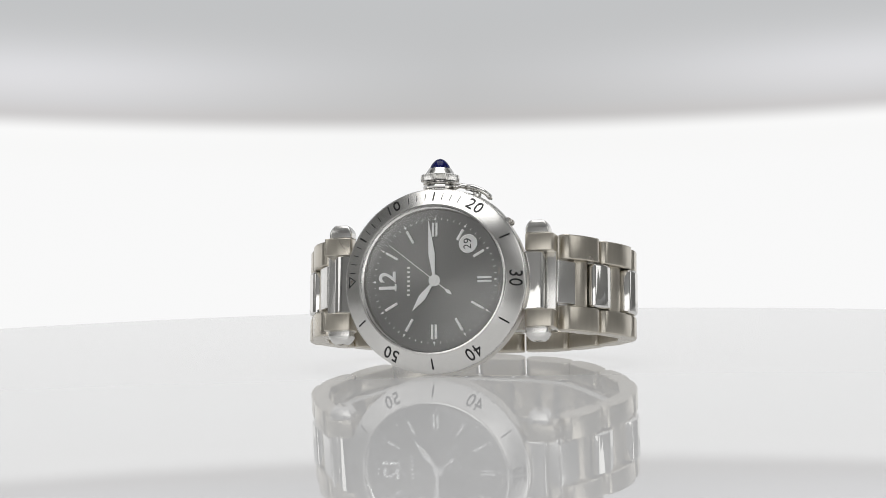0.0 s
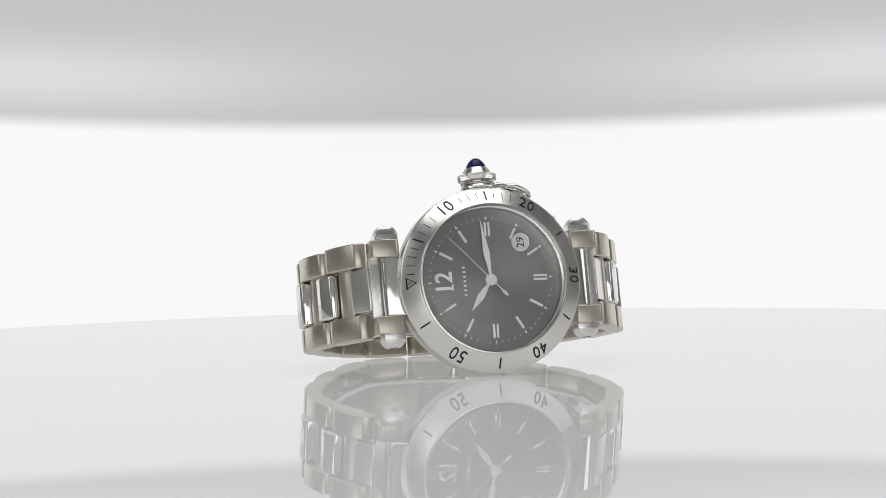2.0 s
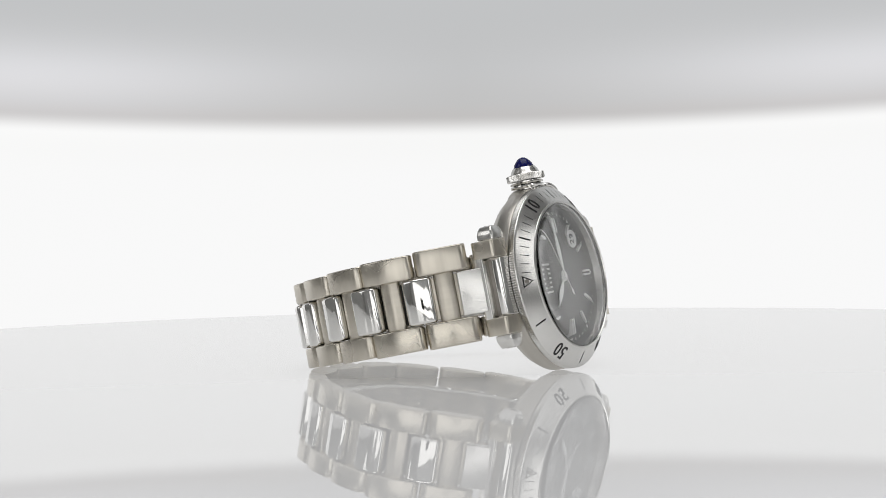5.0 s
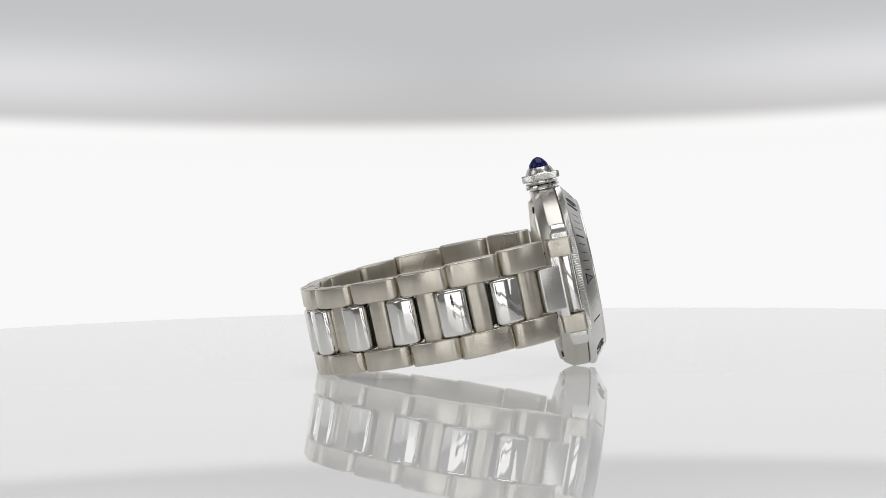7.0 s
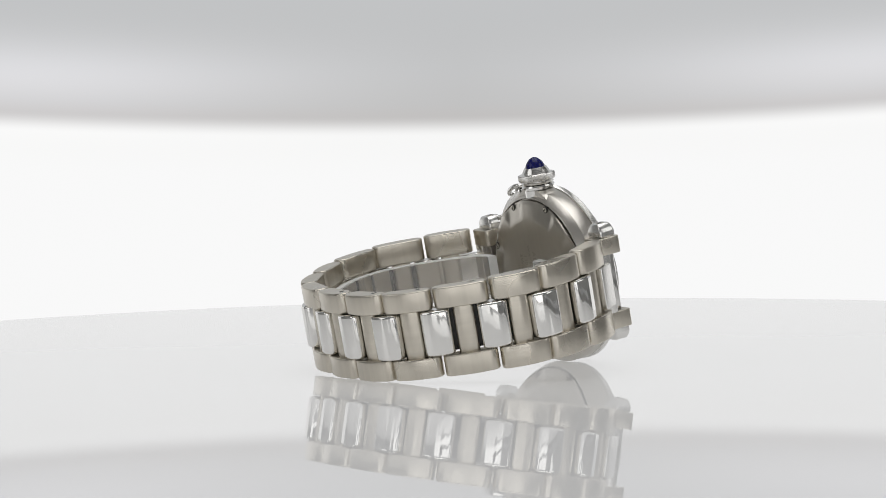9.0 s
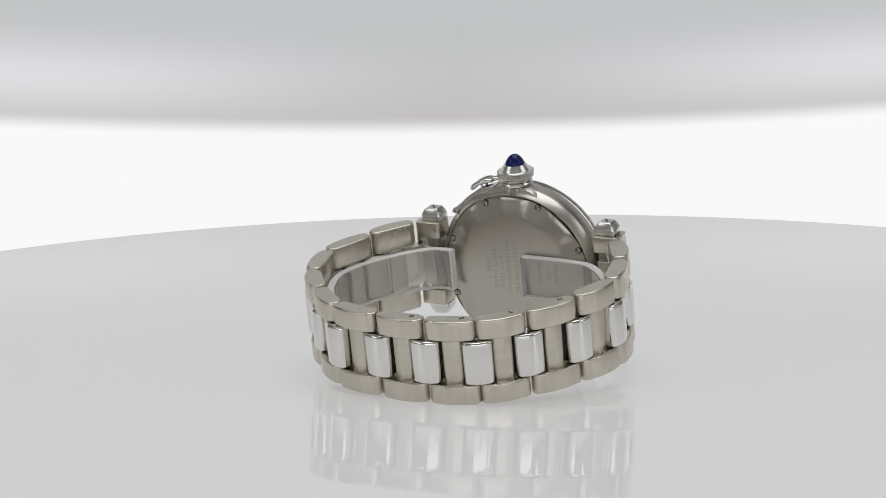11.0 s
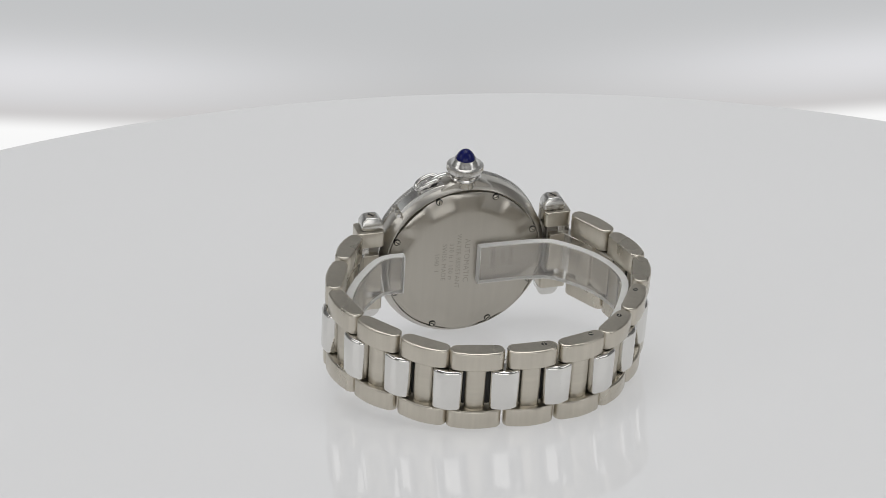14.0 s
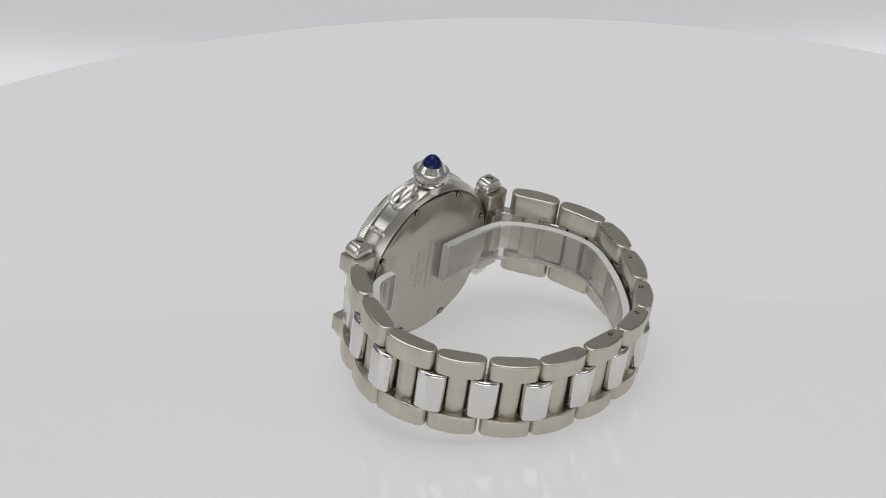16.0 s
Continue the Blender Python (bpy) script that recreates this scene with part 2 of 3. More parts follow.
quad_box("ceiling", (-W - 0.02, -W - 0.02, H), (W + 0.02, W + 0.02, H + 0.02), wall_paint, "plain white tent ceiling")


def make_backdrop():
    """A sheet that curves a little towards the table, carried by the arm behind the turntable."""
    bm = bmesh.new()
    rows = []
    for j in range(25):
        z = -0.22 + 0.60 * j / 24
        row = []
        for i in range(33):
            x = -0.5 + i / 32
            row.append((x, 0.286, z))
        rows.append(row)
    vs = [[bm.verts.new(p) for p in row] for row in rows]
    for a, b in zip(vs, vs[1:]):
        for k in range(32):
            bm.faces.new((a[k], a[k + 1], b[k + 1], b[k]))
    bmesh.ops.solidify(bm, geom=bm.faces[:], thickness=0.003)
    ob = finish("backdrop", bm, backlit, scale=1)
    return tagged(ob, "white sheet with painted backlight and a greyer upper band", "backdrop", kind="structure")


backdrop = make_backdrop()


def make_turntable():
    root = tagged(new("turntable"), "round glossy white acrylic turntable on a grey pedestal", "turntable")
    root.location = (0.00088, -0.01365, -0.0003)
    R = 0.2114
    bm = bmesh.new()
    lathe(bm, [(R - 0.0015, 0.0), (R - 0.0004, -0.0004), (R, -0.0015), (R, -0.0085), (R - 0.0015, -0.010)], 256, axis="Z")
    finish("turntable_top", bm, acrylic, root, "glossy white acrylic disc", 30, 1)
    bm = bmesh.new()
    lathe(bm, [(0.09, -0.0105), (0.09, -0.05), (0.06, -0.06), (0.06, -0.53), (0.14, -0.54), (0.14, -0.5595)], 64, axis="Z")
    finish("pedestal", bm, pedestal_paint, root, "grey round pedestal", 30, 1)
    return root


turntable = make_turntable()


def make_studio_camera():
    """The black lens whose dark spot shows in the polished links."""
    root = tagged(new("studio_camera"), "black studio camera on the swinging arm", "camera")
    for name, mat, prof in (("lens_barrel", black_ink, [(0.030, -0.548), (0.034, -0.546), (0.036, -0.549), (0.036, -0.63), (0.040, -0.64), (0.040, -0.68)]),
                            ("front_lens", black_ink, [(0.0295, -0.5505), (0.002, -0.5495), (0.002, -0.556), (0.0295, -0.556)])):
        bm = bmesh.new()
        lathe(bm, prof, 48, (-0.00613, 0, 0.01007))
        finish(name, bm, mat, root, "", 30, 1)
    bm = bmesh.new()
    block(bm, (0.13, 0.06, 0.09), (-0.006, -0.711, 0.010), 0.01)
    finish("camera_body", bm, black_ink, root, "", 30, 1)
    bm = bmesh.new()
    block(bm, (0.52, 0.03, 0.03), (0.29, -0.711, 0.0), 0.004)
    finish("cross_arm", bm, pedestal_paint, root, "", 30, 1)
    bm = bmesh.new()
    block(bm, (0.03, 0.78, 0.03), (0.535, -0.336, 0.0), 0.004)
    finish("side_arm", bm, pedestal_paint, root, "", 30, 1)
    return root


def make_arm_post():
    root = tagged(new("arm_post"), "grey post that carries the swinging camera arm", "post")
    bm = bmesh.new()
    block(bm, (0.05, 0.05, 0.6), (0.578, 0.003, -0.26), 0.006)
    finish("post", bm, pedestal_paint, root, "", 30, 1)
    bm = bmesh.new()
    block(bm, (0.16, 0.2, 0.02), (0.578, 0.003, -0.55), 0.006)
    finish("foot_plate", bm, pedestal_paint, root, "", 30, 1)


make_arm_post()


studio_camera = make_studio_camera()

# ---------------------------------------------------------------- the watch
# Watch space, in millimetres: x from twelve to six, y from the front to the back, z towards the crown.
LEAN = pose(-0.00289, -0.0229, 0.01882, -10.58, 0, 0) @ pose(0, 0, 0, 0, -1.25, 0) @ Matrix.Translation((0.00047, 0, 0.00038))
watch = tagged(new("wrist_watch"), "steel wrist watch, grey dial, link bracelet, standing on white turntable", "watch")


def part(name, bm, mat, parent=None, label="", smooth=40):
    ob = finish(name, bm, mat, parent or watch, label, smooth)
    if parent is None:
        ob.matrix_basis = LEAN
    return ob


def polar(minute, r):
    a = radians(180 - 6 * minute)
    return r * math.cos(a), r * math.sin(a)


def frame_at(minute):
    a = radians(180 - 6 * minute)
    return (math.sin(a), 0, -math.cos(a)), (math.cos(a), 0, math.sin(a))


def bar(bm, minute, r0, r1, width, y0, y1, shift=0.0, r1width=None):
    right, up = (Vector(v) for v in frame_at(minute))
    w1 = r1width if r1width is not None else width
    out = []
    for r, w in ((r0, width), (r1, w1)):
        for s in ((-1, 1) if r == r0 else (1, -1)):
            p = up * r + right * (shift + s * w / 2)
            out.append((p.x, p.z))
    return plate(bm, out, y0, y1)


def make_case():
    bm = bmesh.new()
    lathe(bm, [(15.0, 2.4), (18.5, 2.4), (18.75, 2.5), (18.8, 2.65), (18.8, 5.5), (18.74, 5.68), (17.62, 7.3), (17.5, 7.42), (17.36, 7.44),
               (17.28, 7.33), (17.25, 6.6), (14, 6.6)], 160)
    part("case", bm, brushed, label="brushed steel case band", smooth=24)
    # rotating bezel
    seg = 480
    bm = bmesh.new()
    lathe(bm, [(14.85, 1.6), (14.85, -1.75), (14.98, -1.92), (15.3, -1.88), (15.42, -1.78), (15.46, -1.6), (15.54, -1.55), (15.64, -1.5), (18.55, 0.72), (18.74, 0.86),
               (18.82, 0.96), (18.85, 1.04), (19.02, 1.08), (19.02, 2.1), (18.9, 2.2), (18.5, 2.38), (17, 2.38)], seg, knurl={12: 0.2, 13: 0.2}, closed=True)
    bezel = part("bezel", bm, bezel_steel, label="turning bezel with engraved minutes and coin edge", smooth=28)

    def face(r):
        return -1.5 + (r - 15.64) / 2.91 * 2.22

    for m in range(0, 60):
        if m in (0, 10, 20, 30, 40, 50):
            continue
        bold = m % 5 == 0
        if (m > 20 and not bold) or m in (9, 11, 19):
            continue
        bm = bmesh.new()
        r0, r1 = (16.1, 18.15) if bold else (16.35, 17.9)
        bar(bm, m, r0, r1, 0.34 if bold else 0.15, face(17) - 0.09, face(17) + 0.4)
        for v in bm.verts:
            v.co.y = face(math.hypot(v.co.x, v.co.z)) + (-0.02 if v.co.y < face(17) else 0.3)
        part("minute_mark", bm, black_ink, bezel)
    for m in (10, 20, 30, 40, 50):
        bm = bmesh.new()
        right, up = frame_at(m)
        x, z = polar(m, 17.15)
        lettering(bm, str(m), 3.3, right, up, (x, face(17.1) + 0.02, z), 0.12, 1.1)
        for v in bm.verts:
            v.co.y += face(math.hypot(v.co.x, v.co.z)) - face(17.1) - 0.02
        part("bezel_numeral", bm, black_ink, bezel)
    bm = bmesh.new()
    right, up = (Vector(v) for v in frame_at(0))

    def tri(k):
        return [up * (17.1 + a * k) + right * (b * k) for a, b in ((-1.05, 0), (0.85, 1.25), (0.85, -1.25))]
    outer, inner = tri(1.0), tri(0.72)
    y = face(17.1)
    for k in range(3):
        q = [outer[k], outer[(k + 1) % 3], inner[(k + 1) % 3], inner[k]]
        plate(bm, [(p.x, p.z) for p in q], y - 0.06, y + 0.3)
    for v in bm.verts:
        v.co.y += face(math.hypot(v.co.x, v.co.z)) - y
    part("triangle_mark", bm, black_ink, bezel)
    bm = bmesh.new()
    c = up * 17.25
    lathe(bm, [(0.42, y - 0.04), (0.42, y + 0.3)], 16, (c.x, 0, c.z))
    for v in bm.verts:
        v.co.y += face(math.hypot(v.co.x, v.co.z)) - y
    part("marker_dot", bm, engraved, bezel)
    # crystal
    bm = bmesh.new()
    lathe(bm, [(14.82, 0.2), (14.82, -1.6), (14.5, -1.8), (10, -1.86), (3, -1.87), (0.5, -1.87)], 96)
    ob = part("crystal", bm, crystal_glass, label="clear flat sapphire crystal")
    ob.visible_shadow = False


def make_dial():
    bm = bmesh.new()
    lathe(bm, [(14.88, 2.2), (14.88, 1.5), (9, 1.5), (3, 1.5), (0.3, 1.5)], 128)
    dial = part("dial", bm, dial_grey, label="grey sunburst dial")
    bm = bmesh.new()
    lathe(bm, [(14.88, 0.25), (14.5, 0.35), (14.15, 1.46), (14.88, 1.46)], 128, closed=True)
    part("rehaut", bm, bezel_steel, dial, "steel ring round the dial")
    for hour in range(1, 12):
        m = hour * 5
        shifts = (-0.38, 0.38) if hour in (3, 6, 9) else (0,)
        for s in shifts:
            bm = bmesh.new()
            bar(bm, m, 9.0 if hour not in (4, 5) else 9.4, 11.75, 0.46 if len(shifts) == 1 else 0.4, 1.05, 1.5, s)
            part("hour_index", bm, silver, dial)
    for m in range(60):
        bm = bmesh.new()
        x, z = polar(m, 12.45)
        if m % 5 == 0:
            lathe(bm, [(0.22, 1.38), (0.22, 1.52)], 10, (x, 0, z))
            bar(bm, m, 12.5, 13.0, 0.2, 1.44, 1.52, r1width=0.06)
            part("hour_dot", bm, silver, dial)
        else:
            bar(bm, m, 12.3, 12.75, 0.12, 1.44, 1.52)
            part("minute_tick", bm, lume, dial)
    right, up = frame_at(0)
    for ch, off in (("1", -1.3), ("2", 0.95)):
        bm = bmesh.new()
        x, z = polar(0, 9.7)
        lettering(bm, ch, 4.8, right, up, (x + right[0] * off, 1.3, z + right[2] * off), 0.2, 1, 0.07)
        if ch == "1":
            bar(bm, 0, 8.02, 8.32, 1.5, 1.11, 1.5, off + 0.1)
        part("hour_numeral", bm, silver, dial)
    # maker's name as a plain bar
    for k in range(7):
        bm = bmesh.new()
        bar(bm, 0, 5.2, 5.8, 0.4, 1.46, 1.53, (k - 3) * 0.93)
        part("name_bar", bm, lume, dial)
    for s in (-1.6, 1.6):
        bm = bmesh.new()
        bar(bm, 30, 13.0, 13.3, 1.5, 1.46, 1.53, s)
        part("small_lettering_bar", bm, engraved, dial)
    # date with its round magnifier
    x, z = 6.9, 7.35
    bm = bmesh.new()
    lathe(bm, [(1.75, 1.40), (1.75, 1.60)], 32, (x, 0, z))
    part("date_window", bm, white_disc, dial, "round white date window")
    bm = bmesh.new()
    lathe(bm, [(1.85, 1.28), (1.9, 1.5), (1.7, 1.5), (1.7, 1.35)], 32, (x, 0, z), closed=True)
    part("date_ring", bm, silver, dial)
    bm = bmesh.new()
    lettering(bm, "29", 2.3, right, up, (x, 1.38, z), 0.03)
    part("date_numeral", bm, black_ink, dial)
    # hands
    def leaf(bm, length, width, y, mid=0.55, root=0.35, tip=0.08):
        pts = [(-root / 2, 0.6), (-width / 2, length * mid), (-tip / 2, length), (tip / 2, length), (width / 2, length * mid), (root / 2, 0.6)]
        back = [(x_, y + 0.16, z_) for x_, z_ in pts]
        front = [(x_, y, z_) for x_, z_ in pts]
        return loft(bm, [front, back])

    def hub(bm, r, y):
        return lathe(bm, [(r, y), (r, y + 0.16)], 24)

    bm = bmesh.new()
    leaf(bm, 7.6, 1.5, 1.12, 0.55)
    hub(bm, 1.2, 1.12)
    hour_hand = part("hour_hand", bm, silver, label="silver leaf-shaped hour hand")
    hour_hand.matrix_basis = LEAN @ pose(0, 0, 0, 0, -53 - 90 + 0, 0)
    bm = bmesh.new()
    leaf(bm, 12.2, 1.35, 0.92, 0.45)
    hub(bm, 0.85, 0.92)
    minute_hand = part("minute_hand", bm, silver, label="silver leaf-shaped minute hand")
    minute_hand.matrix_basis = LEAN @ pose(0, 0, 0, 0, -6, 0)
    bm = bmesh.new()
    loft(bm, [[(-0.09, y, -3.4), (0.09, y, -3.4), (0.055, y, 12.0), (-0.055, y, 12.0)] for y in (0.74, 0.82)])
    loft(bm, [[(x_ * 0.42, y, -3.6 + z_ * 1.0) for x_, z_ in ((0, -1.3), (1, -0.2), (0, 0.9), (-1, -0.2))] for y in (0.735, 0.825)])
    hub(bm, 0.6, 0.70)
    second_hand = part("second_hand", bm, silver, label="thin silver seconds hand")
    return second_hand


def make_back():
    bm = bmesh.new()
    rings = []
    for r, y, dip in ((17.0, 6.6, 0), (17.0, 7.85, 0.45), (16.7, 8.1, 0.62), (15.8, 8.22, 0.55), (14.8, 8.34, 0.40), (13.8, 8.44, 0.16), (13.0, 8.49, 0.0), (12.4, 8.51, 0), (11.5, 8.52, 0), (1, 8.52, 0)):
        ring = []
        for k in range(192):
            a = 2 * math.pi * k / 192
            near = 0.5 + 0.5 * math.tanh(2.6 * math.cos(8 * (a - radians(22.5))))
            ring.append((r * math.cos(a), y - 0.95 * dip * near, r * math.sin(a)))
        rings.append(ring)
    loft(bm, rings)
    back = part("caseback", bm, back_steel, label="satin steel caseback with engraved lettering")
    for k in range(8):
        a = radians(22.5 + 45 * k)
        x, z = 16.45 * math.cos(a), 16.45 * math.sin(a)
        # recess drawn as a dark ring, its shade put in by colour
        bm = bmesh.new()
        lathe(bm, [(0.72, 7.1), (0.72, 7.78), (0.56, 7.78), (0.56, 7.4)], 20, (x, 0, z), closed=True)
        part("screw_recess", bm, dark_gap, back)
        bm = bmesh.new()
        lathe(bm, [(0.53, 7.4), (0.53, 7.82), (0.43, 7.9), (0.1, 7.9)], 20, (x, 0, z))
        screw = part("screw", bm, satin, back, "small slotted steel screw")
        bm = bmesh.new()
        c, s = math.cos(0.7 + k), math.sin(0.7 + k)
        block(bm, (0.9, 0.24, 0.08), (x, 7.89, z), 0.03, ((c, 0, s), (-s, 0, c), (0, 1, 0)))
        part("screw_slot", bm, black_ink, screw)
    for words, x, size in (("AUTOMATIC", -0.3, 1.75), ("WATER RESISTANT", 1.6, 1.45), ("330 ft / 100 m", 3.2, 1.45), ("SWISS MADE", 4.8, 1.5), ("1040  1", 6.4, 1.45)):
        bm = bmesh.new()
        lettering(bm, words, size, (0, 0, -1), (-1, 0, 0), (x, 8.51, 0.6), 0.03, 1.1)
        part("engraved_line", bm, faint_engraving, back)
    for x, l in ((-6.2, 5.0), (-8.4, 2.4), (-10.2, 4.2)):
        bm = bmesh.new()
        block(bm, (0.9, l, 0.1), (x, 8.485, 0.8), 0.2, ((1, 0, 0), (0, 0, 1), (0, 1, 0)), soft=0.02)
        part("engraved_bar", bm, faint_engraving, back)


def make_crown():
    y = 4.5
    bm = bmesh.new()
    lathe(bm, [(3.0, 17.4), (3.0, 18.9), (2.8, 19.0), (2.8, 19.15), (3.4, 19.25), (3.55, 19.6), (3.4, 19.9), (2.9, 20.0), (3.3, 20.1), (3.5, 20.3), (3.3, 20.5), (2.6, 20.55), (2.6, 20.8)], 48, (0, y, 0), "Z")
    part("crown_tube", bm, polished, label="polished steel crown tube with two rings")
    bm = bmesh.new()
    lathe(bm, [(6.4, 16.9), (5.6, 17.8), (4.6, 18.35), (3.8, 18.75), (3.3, 19.0), (3.0, 19.02)], 48, (0, y, 0), "Z")
    for v in bm.verts:
        v.co.y = y + max(-2.0, min(2.3, v.co.y - y))
    part("crown_boss", bm, brushed, label="brushed steel shoulder under the crown")
    bm = bmesh.new()
    lathe(bm, [(3.4, 20.75), (3.8, 20.85), (3.95, 21.0), (3.95, 22.1), (3.75, 22.2), (3.1, 22.3), (2.95, 22.5), (2.75, 22.95), (2.45, 23.4), (2.3, 23.62), (2.0, 23.66)], 136, (0, y, 0), "Z", knurl={2: 0.2, 3: 0.2})
    crown = part("crown", bm, bezel_steel, label="knurled polished steel crown", smooth=28)
    bm = bmesh.new()
    lathe(bm, [(2.1, 23.4), (2.08, 23.75), (1.85, 24.35), (1.5, 24.85), (1.05, 25.32), (0.6, 25.6), (0.15, 25.72)], 40, (0, y, 0), "Z")
    part("cabochon", bm, blue_spinel, crown, "dark blue spinel cabochon", 80)
    # hinged crown guard: two loops and a curved arm along the case
    def along(deg, r, yy):
        a = radians(deg)
        return (r * math.cos(a), yy, r * math.sin(a))
    bm = bmesh.new()
    tube(bm, [along(81, 19.9, y), along(78, 20.5, y), along(74, 20.5, y), along(69, 20.3, y), along(66.5, 20.1, y)], 0.55)
    lathe(bm, [(0.8, 19.1), (0.85, 19.5), (0.85, 20.2), (0.6, 20.5)], 20, (along(66.5, 19.8, y)[0], y, -1.6), "Z")
    part("guard_pin", bm, polished)
    # staple-shaped loop lying along the case
    bm = bmesh.new()
    ring = []
    for k in range(40):
        a = 2 * math.pi * k / 40
        c, s = math.cos(a), math.sin(a)
        u = math.copysign(abs(c) ** 0.6, c)
        w = math.copysign(abs(s) ** 0.75, s)
        ring.append(along(66.0 + 7.6 * u, 20.75 - 0.5 * abs(u) ** 3, y + 1.4 * w))
    tube(bm, ring, 0.48, closed=True)
    part("guard_loop", bm, polished, label="oval steel loop of the crown guard")
    # flat plate along the case band, under the loop
    bm = bmesh.new()
    rings = []
    for k in range(25):
        deg = 75 - 33 * k / 24
        wdt = 1.75 - 0.25 * k / 24
        top = 19.12 + 0.3 * math.sin(math.pi * k / 24)
        rings.append([along(deg, r, y + s * wdt) for r, s in ((18.35, -1), (top - 0.08, -1), (top, -0.93), (top, 0.93), (top - 0.08, 1), (18.35, 1))])
    loft(bm, rings)
    plate_arm = part("guard_arm", bm, bezel_steel, label="curved pale steel crown guard plate", smooth=25)
    # slot laid on as a dark slab in place of a shaded opening
    bm = bmesh.new()
    rings = []
    for k in range(9):
        deg = 72.5 - 12 * k / 8
        top = 19.14 + 0.3 * math.sin(math.pi * (75 - deg) / 33)
        wd = 0.9 * math.sqrt(max(0.06, 1 - (k / 4 - 1) ** 2))
        rings.append([along(deg, r, y + s * wd) for r, s in ((top - 0.1, -1), (top + 0.01, -1), (top + 0.01, 1), (top - 0.1, 1))])
    loft(bm, rings)
    part("guard_slot", bm, dark_gap, plate_arm, "dark slot in the guard plate")
    bm = bmesh.new()
    tube(bm, [along(39.5, 19.15, y - 2.2), along(39.5, 19.15, y), along(39.5, 19.15, y + 2.2)], 0.42)
    hinge = part("guard_hinge", bm, polished)
    for o in (-1.1, 1.1):
        bm = bmesh.new()
        tube(bm, [along(39.5, 19.15, y + o - 0.5), along(39.5, 19.15, y + o), along(39.5, 19.15, y + o + 0.5)], 0.66)
        part("knuckle", bm, brushed, hinge)


def make_lugs(side):
    sx = side
    dy = 0.85 if side > 0 else -0.25
    bm = bmesh.new()
    outline = [(16.7, 2.6), (19.8, 2.6), (20.9, 2.68), (21.6, 2.95), (21.85, 3.3), (21.85, 4.45), (21.6, 4.72), (16.7, 4.75)]
    centre_x, centre_y = 19.0, 3.7
    loft(bm, [[(sx * (centre_x + (x - centre_x) * k), dy + centre_y + (y - centre_y) * k, z) for x, y in outline]
              for z, k in ((-5.9, 0.93), (-5.82, 0.98), (-5.6, 1), (5.6, 1), (5.82, 0.98), (5.9, 0.93))])
    part("lug", bm, polished, label="polished steel lug bar")
    bm = bmesh.new()
    block(bm, (2.6, 1.85, 12.3), (sx * 22.72, 6.28 + dy, 0), 0.2, soft=0.1)
    part("lug_bar", bm, bezel_steel)
    # core behind the slot, in darker steel to deepen the slot's shade
    bm = bmesh.new()
    block(bm, (2.4, 1.8, 11.4), (sx * 20.3, 5.5 + dy, 0), 0.2, soft=0.1)
    part("lug_core", bm, engraved)
    bm = bmesh.new()
    axes = ((sx * 0.56, 0.83, 0), (sx * -0.83, 0.56, 0), (0, 0, 1))
    block(bm, (5.1, 2.6, 8.8), (sx * 24.62, 8.55 + dy, 0), 0.3, axes, soft=0.2)
    part("end_link", bm, bezel_steel, label="pale steel end link")
    bm = bmesh.new()
    block(bm, (4.4, 2.0, 8.6), (sx * 21.6, 7.0 + dy, 0), 0.3, soft=0.2)
    part("end_link_back", bm, satin)
    for sz in (-1, 1):
        bm = bmesh.new()
        block(bm, (5.9, 5.2, 3.55), (sx * 21.1, 4.9 + dy, sz * 7.75), 0.75, soft=0.18)
        part("lug_shoulder", bm, satin, label="satin steel lug shoulder")
        bm = bmesh.new()
        cx, cy = sx * 20.6, 4.4 + dy
        rings = []
        for z, w, d in ((9.5, 4.2, 3.2), (9.62, 4.2, 3.2), (9.66, 4.7, 3.65), (9.74, 4.8, 3.75), (10.6, 4.8, 3.75), (10.75, 4.74, 3.7), (11.2, 4.4, 3.5), (11.65, 3.9, 3.28),
                        (12.0, 3.3, 3.05), (12.2, 2.75, 2.85), (12.28, 2.45, 2.6)):
            rings.append([(cx + px, cy + py, sz * z) for px, py in rounded(w, d, min(w, d) * 0.14)])
        loft(bm, rings)
        cap = part("screw_cap", bm, bezel_steel, label="tapered polished steel screw cap", smooth=22)
        bm = bmesh.new()
        lathe(bm, [(0.95, 12.2), (0.95, 12.3), (0.8, 12.33)], 20, (cx, cy, 0), "Z")
        if sz < 0:
            for v in bm.verts:
                v.co.z = -v.co.z
        head = part("cap_screw", bm, satin, cap)
        bm = bmesh.new()
        block(bm, (0.4, 1.7, 0.1), (cx, cy, sz * 12.33), 0.1, ((0.8, 0.6, 0), (-0.6, 0.8, 0), (0, 0, 1)), soft=0.03)
        part("cap_slot", bm, black_ink, head)


# joints of the bracelet seen from above, from the twelve o'clock lug's far partner round the back
LOOP = [(25.4, 7.5), (31.6, 16.8), (36.0, 28.0), (33.2, 39.6), (26.4, 48.2), (17.8, 55.4), (6.3, 57.8),
        (-4.9, 58.0), (-15.7, 55.5), (-23.8, 48.2), (-30.3, 38.5), (-34.0, 28.1), (-31.2, 16.9), (-25.4, 7.1)]


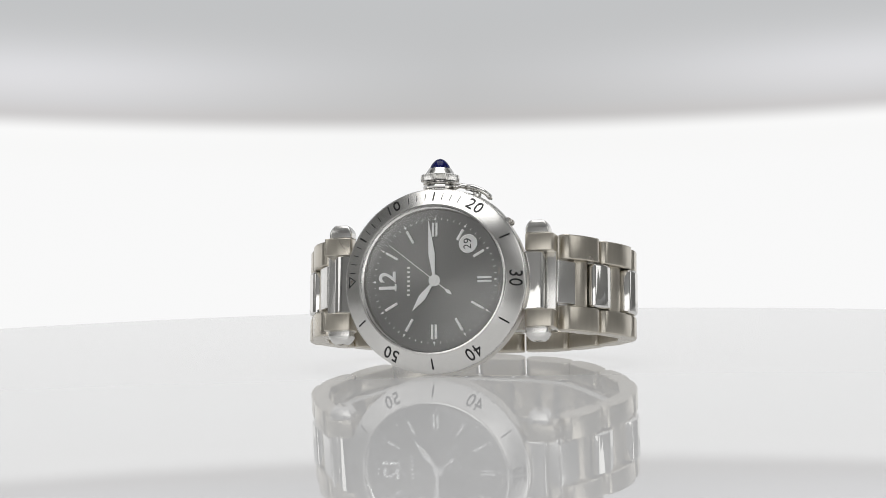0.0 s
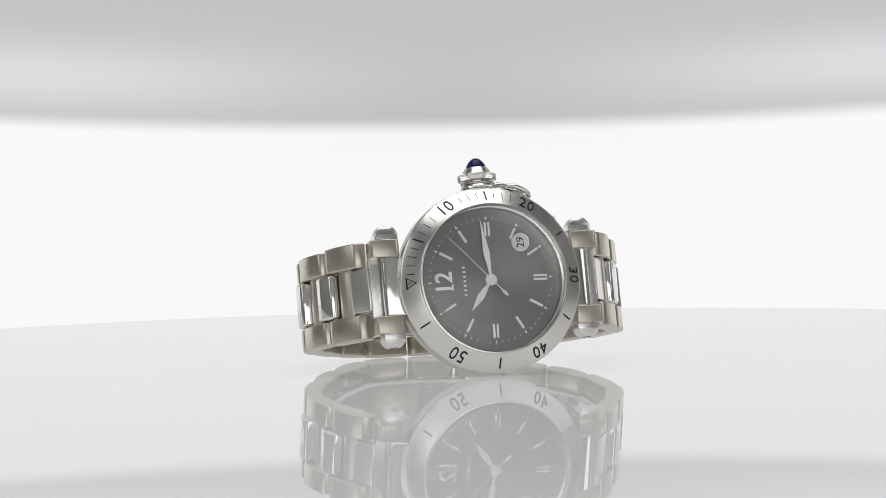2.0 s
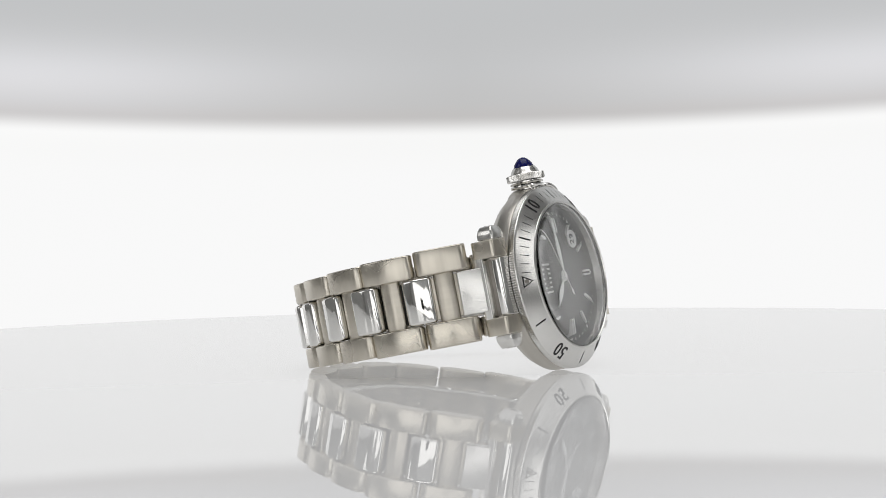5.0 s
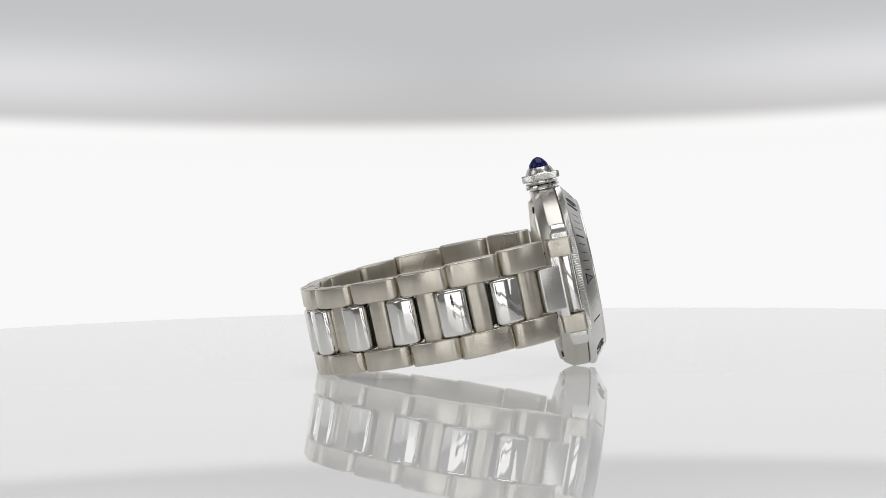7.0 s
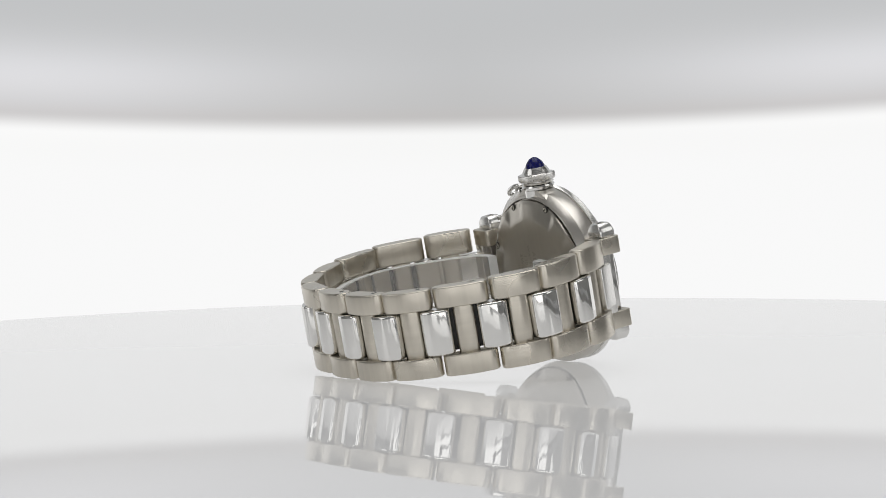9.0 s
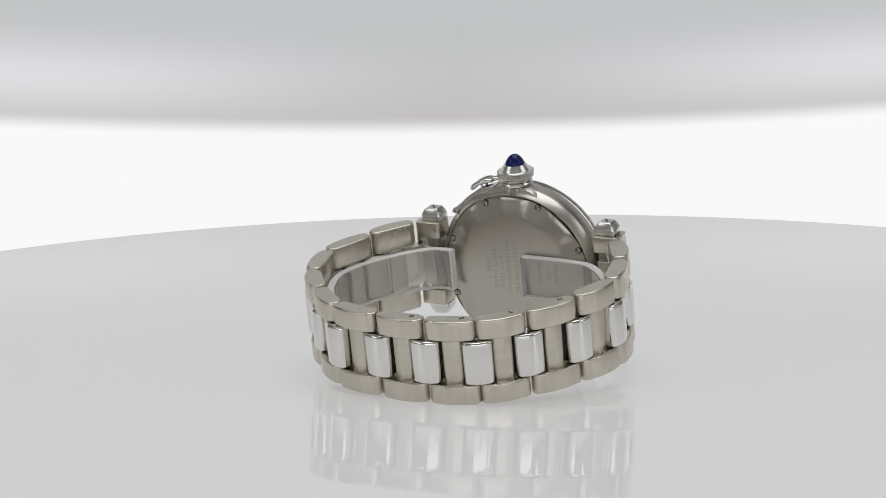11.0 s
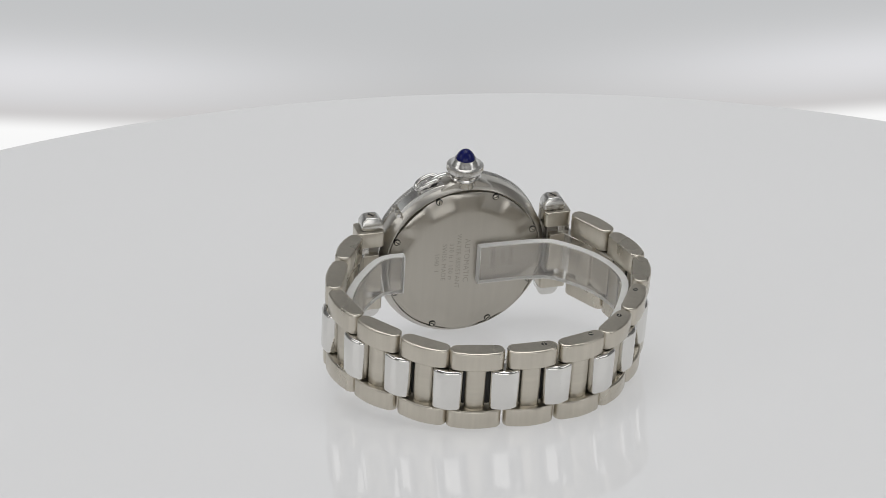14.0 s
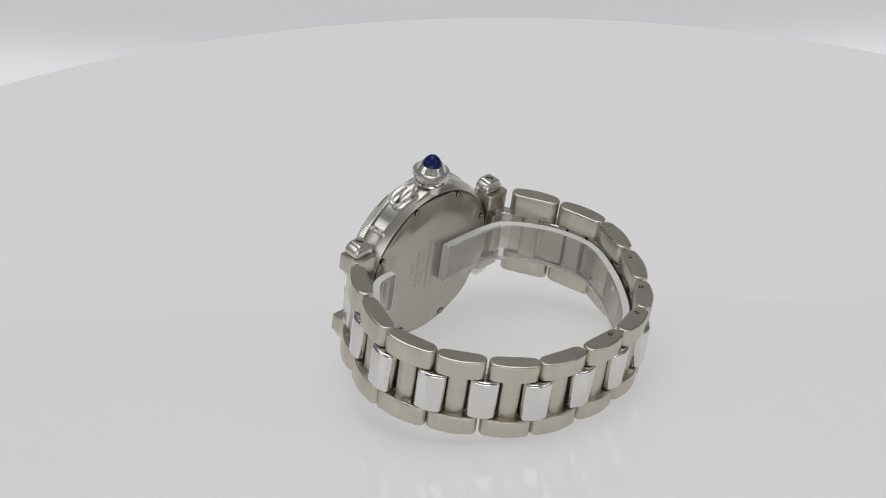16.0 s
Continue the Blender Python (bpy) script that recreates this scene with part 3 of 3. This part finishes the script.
def make_bracelet():
    n = len(LOOP)
    pts = [Vector((x, y, 0)) for x, y in LOOP]

    def half(y):
        """Half width of the bracelet: it narrows towards the back."""
        return 10.0 - 1.1 * min(1, max(0, (y - 8) / 40))

    for i in range(n - 1):
        a, b = pts[i], pts[i + 1]
        t = (b - a).normalized()
        inward = Vector((-t.y, t.x, 0))
        if inward.dot(Vector((0, 28, 0)) - a) < 0:
            inward = -inward
        c = (a + b) / 2
        length = (b - a).length
        hw = half(c.y)
        for sz in (-1, 1):
            bm = bmesh.new()
            hh = hw - 4.75
            block(bm, (length - 0.75, 3.5, hh), c + inward * 1.5 + Vector((0, 0, sz * (4.75 + hh / 2))), 1.65, (t, inward, (0, 0, 1)), bulge=0.5, soft=0.35)
            link = part("outer_link", bm, satin, label="satin steel outer bracelet link")
            if sz == 1 and i in (6, 7, 8, 9):
                bm = bmesh.new()
                q = c + inward * 1.9 + t * (length * 0.22)
                lathe(bm, [(0.55, hw - 0.05), (0.55, hw + 0.02), (0.45, hw + 0.04)], 16, (q.x, q.y, 0), "Z")
                pin = part("link_screw", bm, dark_gap, link, "dark pin screw in the link's edge")
                bm = bmesh.new()
                turn = Vector((math.cos(i * 1.3), math.sin(i * 1.3), 0))
                block(bm, (0.95, 0.24, 0.06), (q.x, q.y, hw + 0.04), 0.05, (turn, (-turn.y, turn.x, 0), (0, 0, 1)), soft=0.02)
                part("screw_slot", bm, satin, pin)
        bm = bmesh.new()
        block(bm, (4.1, 2.6, 9.6), c + inward * 1.95, 0.8, (t, inward, (0, 0, 1)), bulge=0.25, soft=0.1)
        # backing strip; its dark colour stands in for shade between the links
        core = bmesh.new()
        block(core, (length - 1.2, 0.7, 8.4), c + inward * 2.2, 0.1, (t, inward, (0, 0, 1)), soft=0.05)
        part("gap_backing", core, satin_up if i in (0, n - 2) else dark_gap)
        part("middle_link", bm, satin_up, label="narrow satin steel middle link")
    for i in (7, 8, 9, 10):
        a, b = pts[i], pts[i + 1]
        t = (b - a).normalized()
        inward = Vector((-t.y, t.x, 0))
        c = (a + b) / 2
        bm = bmesh.new()
        block(bm, ((b - a).length - 1.4, 0.7, 8.0), c + inward * 3.95, 0.2, (t, inward, (0, 0, 1)), soft=0.15)
        blade = part("clasp_blade", bm, satin, label="folded steel clasp blade inside the bracelet")
        if i == 9:
            bm = bmesh.new()
            block(bm, (1.7, 1.7, 0.8), c + inward * 4.4 + Vector((0, 0, 2.6)), 0.8, (t, (0, 0, 1), inward), soft=0.15)
            part("clasp_rivet", bm, polished, blade)
    for i in range(1, n - 1):
        t = (pts[i + 1] - pts[i - 1]).normalized()
        inward = Vector((-t.y, t.x, 0))
        if inward.dot(Vector((0, 28, 0)) - pts[i]) < 0:
            inward = -inward
        bm = bmesh.new()
        block(bm, (5.9, 3.5, 9.2), pts[i] + inward * 1.6, 1.0, (t, inward, (0, 0, 1)), bulge=0.42, soft=0.6)
        link = part("centre_link", bm, polished, label="polished steel centre link")
        link.data.materials.append(satin_up)
        for f in link.data.polygons:
            if f.normal.dot(inward) > 0.7:
                f.material_index = 1


def make_holder():
    """Clear C-shaped strip that keeps the bracelet open; its ends rest against the caseback."""
    holder = tagged(new("watch_holder"), "clear plastic strip holder inside the bracelet", "holder")
    inner = []
    for i in range(1, len(LOOP) - 1):
        a, b, c = (Vector((*LOOP[k], 0)) for k in (i - 1, i, i + 1))
        t = (c - a).normalized()
        inner.append(b + Vector((-t.y, t.x, 0)) * 5.0)
    path = [(14.2, 10.1), (20.0, 11.0)] + [(p.x, p.y) for p in inner] + [(-20.0, 11.4), (-15.0, 9.9), (-9.0, 9.6), (-2.6, 9.6)]
    P = [Vector((x, y, 0)) for x, y in path]
    fine = []
    for i in range(len(P) - 1):
        p0, p1, p2, p3 = P[max(0, i - 1)], P[i], P[i + 1], P[min(len(P) - 1, i + 2)]
        for k in range(5):
            s = k / 5
            fine.append(0.5 * ((2 * p1) + (p2 - p0) * s + (2 * p0 - 5 * p1 + 4 * p2 - p3) * s * s + (3 * p1 - p0 - 3 * p2 + p3) * s ** 3))
    fine.append(P[-1])
    rings = []
    for i, p in enumerate(fine):
        t = (fine[min(i + 1, len(fine) - 1)] - fine[max(i - 1, 0)]).normalized()
        nrm = Vector((-t.y, t.x, 0))
        rings.append([p + nrm * (o * 1.0) + Vector((0, 0, z)) for o, z in ((-1, -4.3), (-0.7, -4.6), (0.7, -4.6), (1, -4.3), (1, 4.3), (0.7, 4.6), (-0.7, 4.6), (-1, 4.3))])
    bm = bmesh.new()
    loft(bm, rings)
    for sz in (-1, 1):
        rim = bmesh.new()
        loft(rim, [[r[k] + Vector((0, 0, sz * 0.02 if n < 2 else -sz * 0.25)) for n, k in enumerate((1, 2, 2, 1) if sz < 0 else (6, 5, 5, 6))] for r in rings])
        edge = finish("strip_edge", rim, frosted, holder, "frosted cut edge of the strip")
        edge.matrix_basis = LEAN
    for r0, r1 in ((rings[0], rings[1]), (rings[-1], rings[-2])):
        tip = bmesh.new()
        d = (r0[0] - r1[0]).normalized()
        loft(tip, [[p + d * 0.02 for p in r0], [p - d * 0.25 for p in r0]])
        end = finish("strip_end", tip, frosted, holder)
        end.matrix_basis = LEAN
    ob = finish("holder_strip", bm, clear_plastic, holder, "clear plastic strip")
    ob.matrix_basis = LEAN
    ob.visible_shadow = False
    return holder


make_case()
second_hand = make_dial()
make_back()
make_crown()
make_lugs(-1)
make_lugs(1)
make_bracelet()
holder = make_holder()


def motions():
    turns = [0.5 * k for k in range(33)]
    table = [(t, pose(0, 0, 0, 0, 0, START + SPIN * t)) for t in turns]
    walk(turntable, [(t, Matrix.Translation((0.00088, -0.01365, -0.0003)) @ m) for t, m in table])
    walk(watch, table)
    walk(holder, table)
    walk(studio_camera, [(t, arm(t) @ SHEET) for t, _ in ARM])
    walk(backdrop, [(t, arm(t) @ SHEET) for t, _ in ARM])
    walk(second_hand, [(t, LEAN @ pose(0, 0, 0, 0, SECOND + 4.6 * t, 0)) for t in turns])


SECOND = -51.8
motions()
